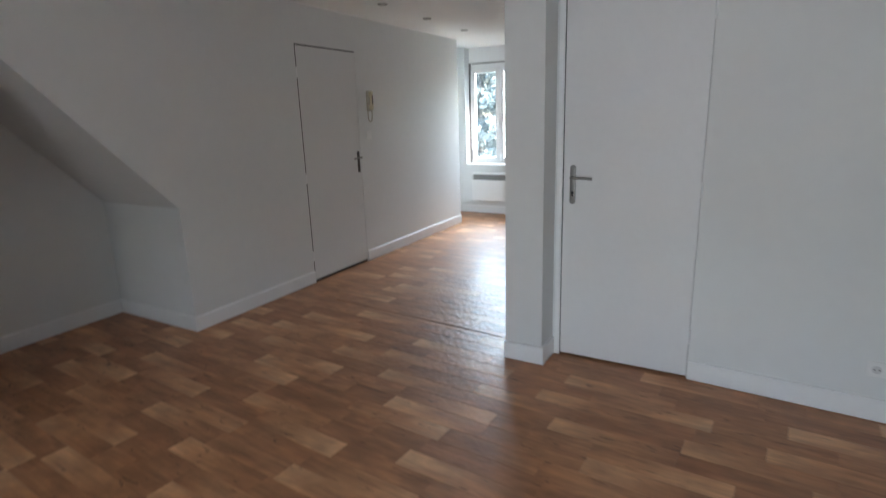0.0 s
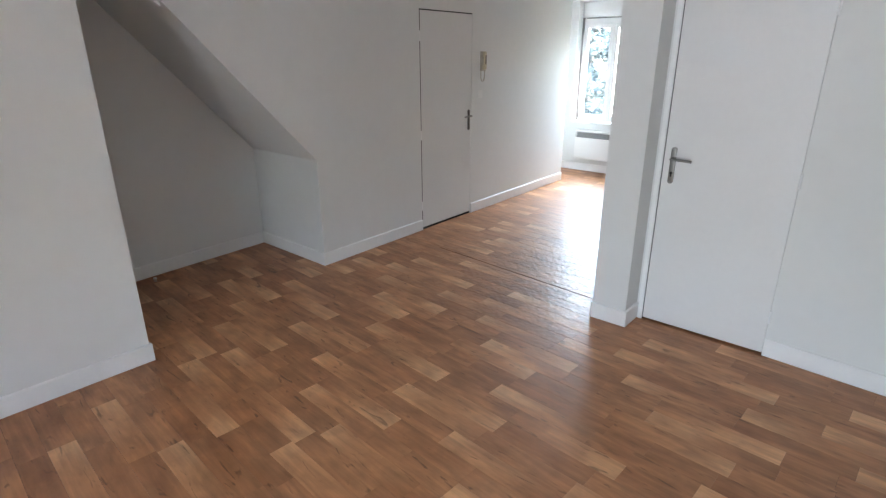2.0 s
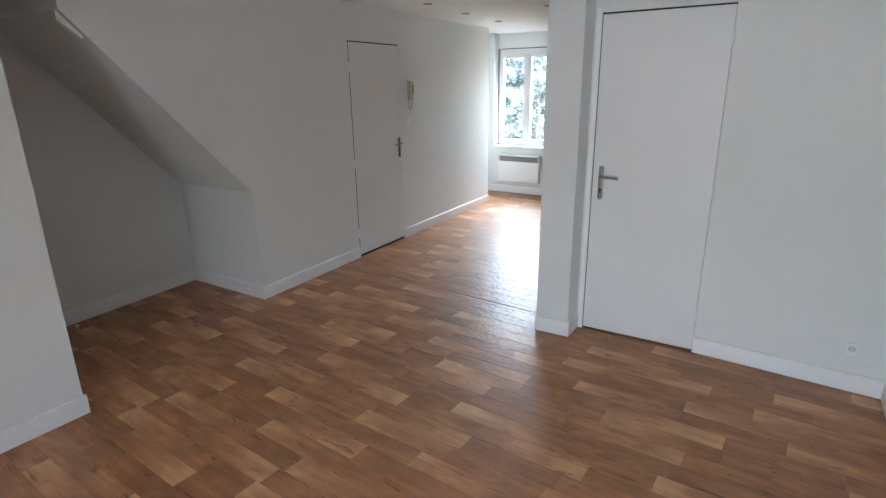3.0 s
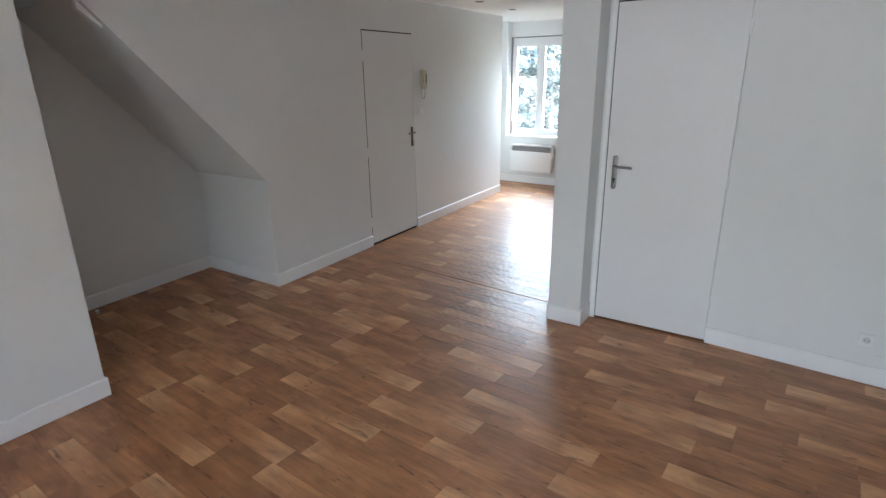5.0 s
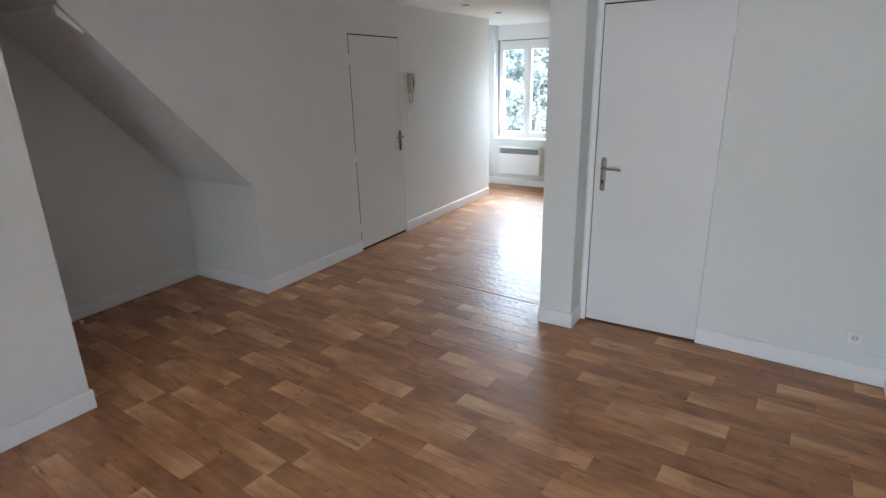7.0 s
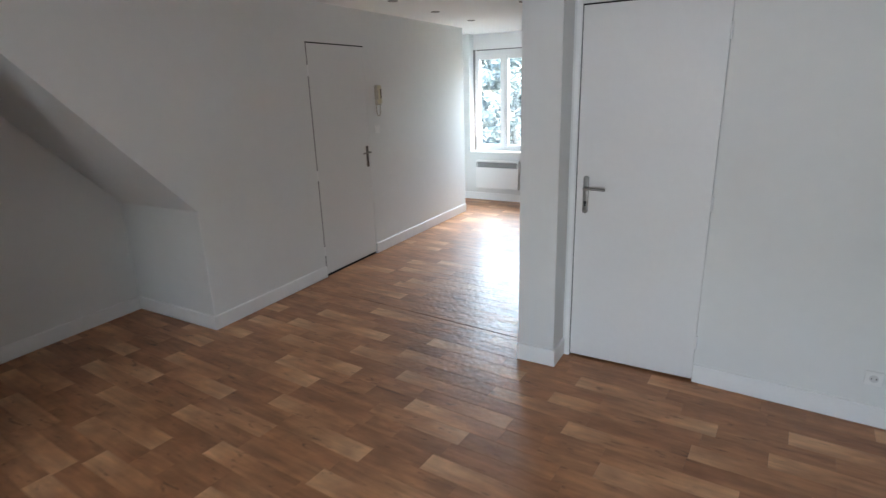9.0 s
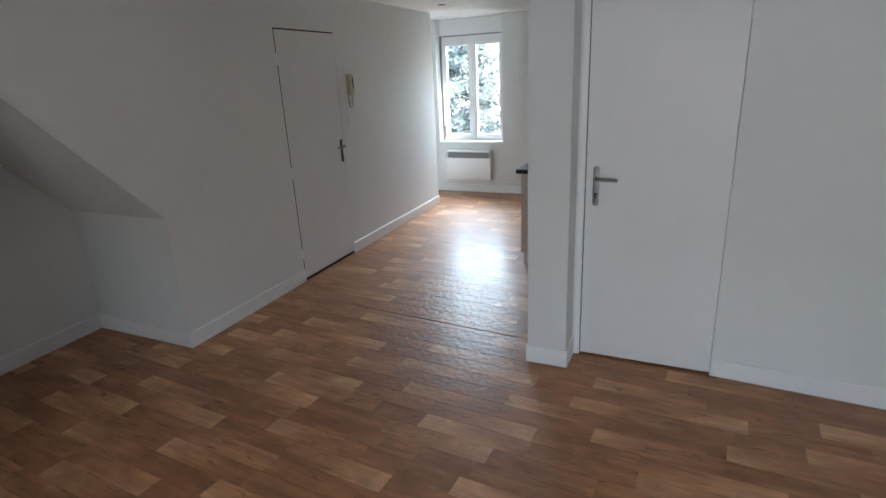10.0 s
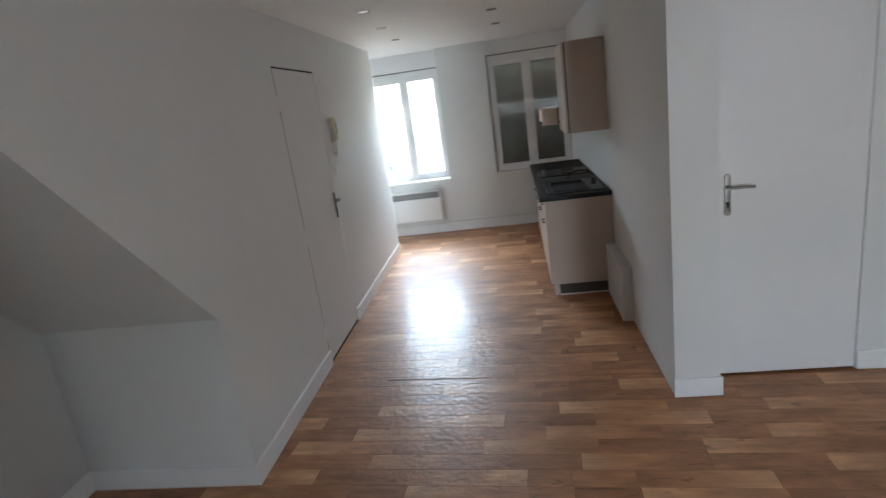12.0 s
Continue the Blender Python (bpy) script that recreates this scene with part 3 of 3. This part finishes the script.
# ---- kitchenette ----
CY0, CY1, CX = 4.94, 7.15, -1.43


def base_unit(y0, y1, first):
    u = thing("base_cabinet", ((CX + XC) / 2, (y0 + y1) / 2, 0), "taupe laminate kitchen base cabinet with dark plinth", "cabinet", "kitchen base cabinets")
    part("body", box(CX + 0.02, XC - 0.004, y0 + 0.001, y1 - 0.001, 0.1, 0.823, bev=0.001), TAUPE, u)
    part("plinth", box(CX + 0.07, XC - 0.004, y0 + 0.004, y1 - 0.002, 0.012, 0.1), PLINTH, u, "dark recessed plinth")
    part("plinth_seal", box(CX + 0.068, XC - 0.004, y0 + 0.002, y1 - 0.001, 0.0005, 0.012), TRIM, u, "pale sealing strip")
    part("foot", box(CX + 0.025, CX + 0.06, y0 + 0.006, y0 + 0.04, 0.0005, 0.1), TAUPE, u)
    for z0, z1 in ((0.105, 0.655), (0.66, 0.816)):
        d = part("door" if z1 < 0.7 else "drawer_front", box(CX, CX + 0.018, y0 + 0.003, y1 - 0.003, z0, z1, bev=0.0015), TAUPE, u)
        zc = z1 - 0.05
        bm = box(CX - 0.026, CX - 0.018, (y0 + y1) / 2 - 0.07, (y0 + y1) / 2 + 0.07, zc - 0.006, zc + 0.006, bev=0.002)
        for s in (-0.06, 0.06):
            add_box(bm, CX - 0.02, CX, (y0 + y1) / 2 + s - 0.005, (y0 + y1) / 2 + s + 0.005, zc - 0.005, zc + 0.005)
        part("handle", bm, DARKMETAL, d, "dark bar handle")


for i in range(4):
    base_unit(CY0 + i * 0.55, CY0 + (i + 1) * 0.55, i == 0)
bm = bmesh.new()
WT = (CX - 0.045, XC - 0.003, CY0 - 0.012, CY1)
add_box(bm, WT[0], WT[1], WT[2], WT[3], 0.825, 0.863, bev=0.004, seg=2)
solid("kitchen_worktop", bm, WORKTOP, "", "dark speckled laminate worktop along the wall", "worktop")
sk = thing("kitchen_sink", (-1.16, 5.3, 0.864), "black enamel inset sink with drainer", "sink")
bm = bmesh.new()
add_box(bm, -1.40, -0.93, 5.02, 5.62, 0.8635, 0.87, bev=0.003)
part("rim", bm, ENAMEL, sk)
bm = bmesh.new()
for a in ((-1.36, -1.345, 5.08, 5.42), (-1.055, -1.04, 5.08, 5.42), (-1.345, -1.055, 5.08, 5.095), (-1.345, -1.055, 5.405, 5.42)):
    add_box(bm, *a, 0.87, 0.876, bev=0.002)
part("basin_edge", bm, ENAMEL, sk)
# no real hollow: a flat black sheet paints its depth
part("basin", box(-1.345, -1.055, 5.095, 5.405, 0.8702, 0.8718), BLACK, sk, "flat black sheet painted as the dark basin hollow")
for i in range(6):
    part("drainer_rib", box(-1.34, -1.06, 5.445 + i * 0.026, 5.453 + i * 0.026, 0.87, 0.8735, bev=0.001), ENAMEL, sk)
fa = thing("kitchen_tap", (-0.985, 5.3, 0.87), "dark kitchen tap with a curved swivel spout", "tap")
part("base", tube((-0.985, 5.3, 0.87), (-0.985, 5.3, 0.928), 0.024, 0.02, seg=20), DARKMETAL, fa, smooth=True)
arc = [(-0.985 - 0.11 * (1 - math.cos(i / 10 * math.pi)), 5.3, 0.928 + 0.05 * math.sin(i / 10 * math.pi) + (0.02 if i < 9 else 0.0)) for i in range(11)]
part("spout", add_pipe(bmesh.new(), [(-0.985, 5.3, 0.918)] + arc, 0.008, 10), DARKMETAL, fa, smooth=True)
part("lever", add_pipe(bmesh.new(), [(-0.985, 5.3, 0.928), (-0.985, 5.235, 0.963)], 0.007, 8), DARKMETAL, fa, smooth=True)
hb = thing("electric_hob", (-1.15, 6.2, 0.864), "black two-plate electric hob with a row of knobs", "hob")
part("plate", box(-1.42, -0.93, 5.98, 6.42, 0.8635, 0.873, bev=0.003), ENAMEL, hb)
for y, r in ((6.1, 0.08), (6.3, 0.07)):
    bm = tube((-1.12, y, 0.873), (-1.12, y, 0.885), r, r - 0.006, seg=32)
    part("hotplate", bm, PLINTH, hb, "cast iron hotplate", smooth=True)
for i in range(4):
    part("knob", tube((-1.36, 6.05 + i * 0.09, 0.873), (-1.36, 6.05 + i * 0.09, 0.896), 0.017, 0.014, seg=16), STEEL, hb, smooth=True)


def wall_unit(y0, y1, z0, z1):
    x0 = -1.185
    u = thing("wall_cabinet", ((x0 + XC) / 2, (y0 + y1) / 2, z0), "taupe laminate wall cabinet above the worktop", "cabinet", "kitchen wall cabinets")
    part("body", box(x0, XC - 0.001, y0 + 0.001, y1 - 0.001, z0, z1, bev=0.0015), TAUPE, u)
    d = part("door", box(x0 - 0.027, x0 - 0.009, y0 + 0.003, y1 - 0.003, z0 + 0.002, z1 - 0.002, bev=0.0015), TAUPE, u)
    # black strip fills the slit to paint its shade
    part("door_gap_shade", box(x0 - 0.009, x0, y0 + 0.001, y1 - 0.006, z0 + 0.004, z1 - 0.004), BLACK, u, "black strip painted as the shade behind the door")
    bm = box(x0 - 0.05, x0 - 0.042, y1 - 0.07, y1 - 0.058, z0 + 0.06, z0 + 0.2, bev=0.002)
    for s in (0.07, 0.19):
        add_box(bm, x0 - 0.043, x0 - 0.023, y1 - 0.07, y1 - 0.058, z0 + s - 0.005, z0 + s + 0.005)
    part("handle", bm, DARKMETAL, d, "dark bar handle")
    return u


wall_unit(4.96, 5.56, 1.345, 2.037)
hd = thing("range_hood", (-1.1, 5.85, 1.385), "slim taupe range hood beside the wall cabinet", "range hood")
part("body", box(-1.36, XC - 0.001, 5.575, 6.125, 1.392, 1.53, bev=0.004), TAUPE, hd)
part("filter", box(-1.33, XC - 0.04, 5.6, 6.1, 1.385, 1.392), GREY, hd, "grey grease filter")
for i in range(3):
    part("knob", tube((-1.36, 5.65 + i * 0.06, 1.42), (-1.375, 5.65 + i * 0.06, 1.42), 0.012, 0.01, seg=14), PLINTH, hd, "dark control knob", smooth=True)

pb = thing("pipe_boxing", (XC - 0.045, 4.55, 0), "low white painted pipe boxing beside the cabinet", "boxing")
part("panel", box(XC - 0.075, XC - 0.0005, 4.3, CY0 - 0.002, 0.001, 0.42, bev=0.003), WALL, pb)


# ---- outside ----
GZ = -4.2
bm = bmesh.new()
bmesh.ops.create_grid(bm, x_segments=60, y_segments=60, size=400, matrix=Matrix.Translation((0, 0, GZ)))
solid("ground", bm, GRASS, "structure", "pale paved yard below the flat", "ground")


def conifer(x, y, h, r, seed):
    rng = random.Random(seed)
    t = thing("conifer_tree", (x, y, GZ), "tall bluish green conifer with loose drooping branches", "tree", "garden trees")
    bm = tube((x, y, GZ), (x + 0.15, y, GZ + h * 0.95), 0.22, 0.03, seg=10)
    tips = []
    n = int(h * 12)
    for i in range(n):
        k = i / n
        z = GZ + h * (0.12 + 0.86 * k)
        a = rng.uniform(0, math.tau)
        ln = r * (1.05 - k) ** 0.8 * rng.uniform(0.45, 1.15) + 0.15
        tip = Vector((x + ln * math.cos(a), y + ln * math.sin(a), z - 0.12 * ln + rng.uniform(-0.15, 0.25)))
        add_tube(bm, (x, y, z), tip, 0.035, 0.008, seg=5)
        tips.append((Vector((x, y, z)), tip))
    part("trunk", bm, BARK, t)
    verts, faces = [], []
    for a, b in tips:
        for _ in range(110):
            c = a.lerp(b, rng.uniform(0.2, 1.08)) + Vector((rng.gauss(0, 0.16), rng.gauss(0, 0.16), rng.gauss(-0.06, 0.12)))
            s = rng.uniform(0.08, 0.2)
            u = Vector((rng.gauss(0, 1), rng.gauss(0, 1), rng.gauss(-0.4, 0.6))).normalized()
            v = u.cross(Vector((rng.gauss(0, 1), rng.gauss(0, 1), rng.gauss(0, 1)))).normalized()
            i0 = len(verts)
            verts += [c - u * s, c + v * s * 0.35, c + u * s, c - v * s * 0.35]
            faces.append((i0, i0 + 1, i0 + 2, i0 + 3))
    me = bpy.data.meshes.new("crown")
    me.from_pydata([p - ORIGIN[t.name] for p in verts], [], faces)
    me.materials.append(LEAF)
    ob = new("crown", me)
    ob.parent = t
    return t


conifer(-7.9, 20.0, 7.3, 4.2, 3)
conifer(-10.2, 21.5, 8.8, 4.4, 5)
conifer(-12.6, 20.5, 9.5, 4.2, 8)
conifer(-15.4, 23.0, 9.6, 4.4, 11)

hs = thing("house", (-10, 62, GZ), "distant pale rendered house with a low zinc roof", "house")
part("wall", box(-17, -4, 58, 66, GZ, 0.9), PLASTER, hs)
part("roof", add_prism(bmesh.new(), [(57.6, 0.9), (66.4, 0.9), (62, 2.2)], "x", -17.3, -3.7), ROOF, hs)
for i in (3, 4):
    w = part("window", box(-16 + i * 2.5, -15.2 + i * 2.5, 57.93, 58.0, -0.6, 0.4), PVC, hs)
    part("pane", box(-15.9 + i * 2.5, -15.3 + i * 2.5, 57.9, 57.94, -0.5, 0.3), DARKGLASS, w)


# ---- floor pieces ----
PW = 0.1155
SHIFT = (0.022, -0.0574)     # where the print begins
REPEAT, LONG = 1.051, 0.568  # the print comes back; its pale boards are the long ones
PALE_START = {4: 0.975, 6: 0.765, 7: 0.3, 9: 0.89, 10: 0.69, 13: 0.385, 14: 0.385, 15: 0.155, 16: 0.755, 17: 0.785, 18: 0.3,
              19: 0.095, 22: 0.805, 23: 0.8, 24: 0.575, 25: 0.1, 27: 0.68, 28: 0.5}
CRISP_END = {9, 14, 17, 18, 23, 27}   # rows whose pale boards fade in from the other end
TURN = Matrix.Rotation(PLANK_TURN, 4, "Z")
solid("subfloor", box(-4.42, XR + 0.3, YR - 0.3, YB + 0.32, -0.25, -0.0035), SUBFLOOR, "structure", "dark screed under the vinyl floor", "subfloor")
floor = thing("floor", (0, 0, 0), "glossy oak-look vinyl plank floor", "floor", kind="structure")
rng = random.Random(21)
MESH = {}


def fade_of(pale, at_end):
    """How pale the print is at the two ends of a board."""
    if not pale:
        return (0.05, 0.1)
    return (0.1, 0.76) if at_end else (0.76, 0.1)


def plank_mesh(n, pale, at_end):
    key = (n, pale, at_end)
    if key not in MESH:
        bm = bmesh.new()
        g, h = 0.0003, 0.0005
        add_box(bm, g, n - g, h, PW - h, -0.003, 0.0)
        me = bpy.data.meshes.new("plank")
        bm.to_mesh(me)
        bm.free()
        a, b = fade_of(pale, at_end)
        me.attributes.new("fade", "FLOAT", "POINT").data.foreach_set("value", [a if p.co.x < n / 2 else b for p in me.vertices])
        me.materials.append(FLOOR_A)
        MESH[key] = me
    return MESH[key]


def inside(a, b, y):
    """Whether a piece from x a to b at y shows in the room at all."""
    if y > YE:
        return b > -4.3 and a < XC
    if y > YD + 0.1:
        return b > XL - 0.15 and a < XC
    if y > YP + 0.06:
        return b > XL - 0.15 and a < XR
    if y > 1.0:
        return b > XN - 0.05 and a < XR
    return b > -2.9 and a < XR


rest = []
count = 0
for row in range(-24, 70):
    v = (row - 0.863) * PW + SHIFT[1]
    begin = PALE_START.get(row, rng.uniform(0, REPEAT))
    split = rng.choice((0.0, 0.0, 0.0, 0.0, 0.2))
    has_pale = row in PALE_START or rng.random() < 0.6
    at_end = row in CRISP_END or (row not in PALE_START and rng.random() < 0.4)
    pieces = [(0.0, LONG, has_pale)]
    pieces += [(LONG, REPEAT - LONG, False)] if not split else [(LONG, split, False), (LONG + split, REPEAT - LONG - split, rng.random() < 0.15)]
    for k in range(-6, 4):
        for du, n, pale in pieces:
            u = begin + SHIFT[0] - 0.0368 * v + k * REPEAT + du
            p, q = (TURN @ Vector((w, v + PW / 2, 0)) for w in (u, u + n))
            y = (p.y + q.y) / 2
            if not (YR - 0.1 < y < YB + 0.05 and inside(p.x, q.x, y)):
                continue
            if 0.9 < y < 3.9 and count < 300:
                ob = new("plank", plank_mesh(n, pale, at_end))
                ob.location, ob.rotation_euler = TURN @ Vector((u, v, 0)), (0, 0, PLANK_TURN)
                ob.parent = floor
                count += 1
            else:
                rest.append((u, v, n, fade_of(pale, at_end)))
verts, faces, tone = [], [], []
for u, v, n, (a, b) in rest:
    g, h, i0 = 0.0003, 0.0005, len(verts)
    for zz in (-0.003, 0.0):
        for du, dv in ((g, h), (n - g, h), (n - g, PW - h), (g, PW - h)):
            verts.append(TURN @ Vector((u + du, v + dv, zz)))
    faces += [tuple(i0 + k for k in f) for f in ((4, 5, 6, 7), (0, 1, 5, 4), (1, 2, 6, 5), (2, 3, 7, 6), (3, 0, 4, 7))]
    tone += [a, b, b, a] * 2
me = bpy.data.meshes.new("plank_field")
me.from_pydata(verts, [], faces)
me.materials.append(FLOOR_B)
me.attributes.new("fade", "FLOAT", "POINT").data.foreach_set("value", tone)
ob = new("plank_field", me)
ob.parent = floor
tagged(ob, kind="stuff")
solid("floor_seam", add_prism(bmesh.new(), [(-2.6, 3.645), (-0.905, 3.523), (-0.905, 3.531), (-2.6, 3.653)], "z", -0.003, 0.0028), FLOOR_A, "structure", "slightly raised seam in the vinyl floor", "seam")
pc = thing("pipe_stub", (-3.80, 1.58, 0), "small capped copper pipe stub standing on the floor", "pipe stub")
part("pipe", tube((-3.80, 1.58, 0), (-3.80, 1.58, 0.022), 0.011, seg=14), TAUPE, pc, smooth=True)
part("cap", tube((-3.80, 1.58, 0.022), (-3.80, 1.58, 0.032), 0.014, 0.012, seg=14), PLASTIC, pc, smooth=True)
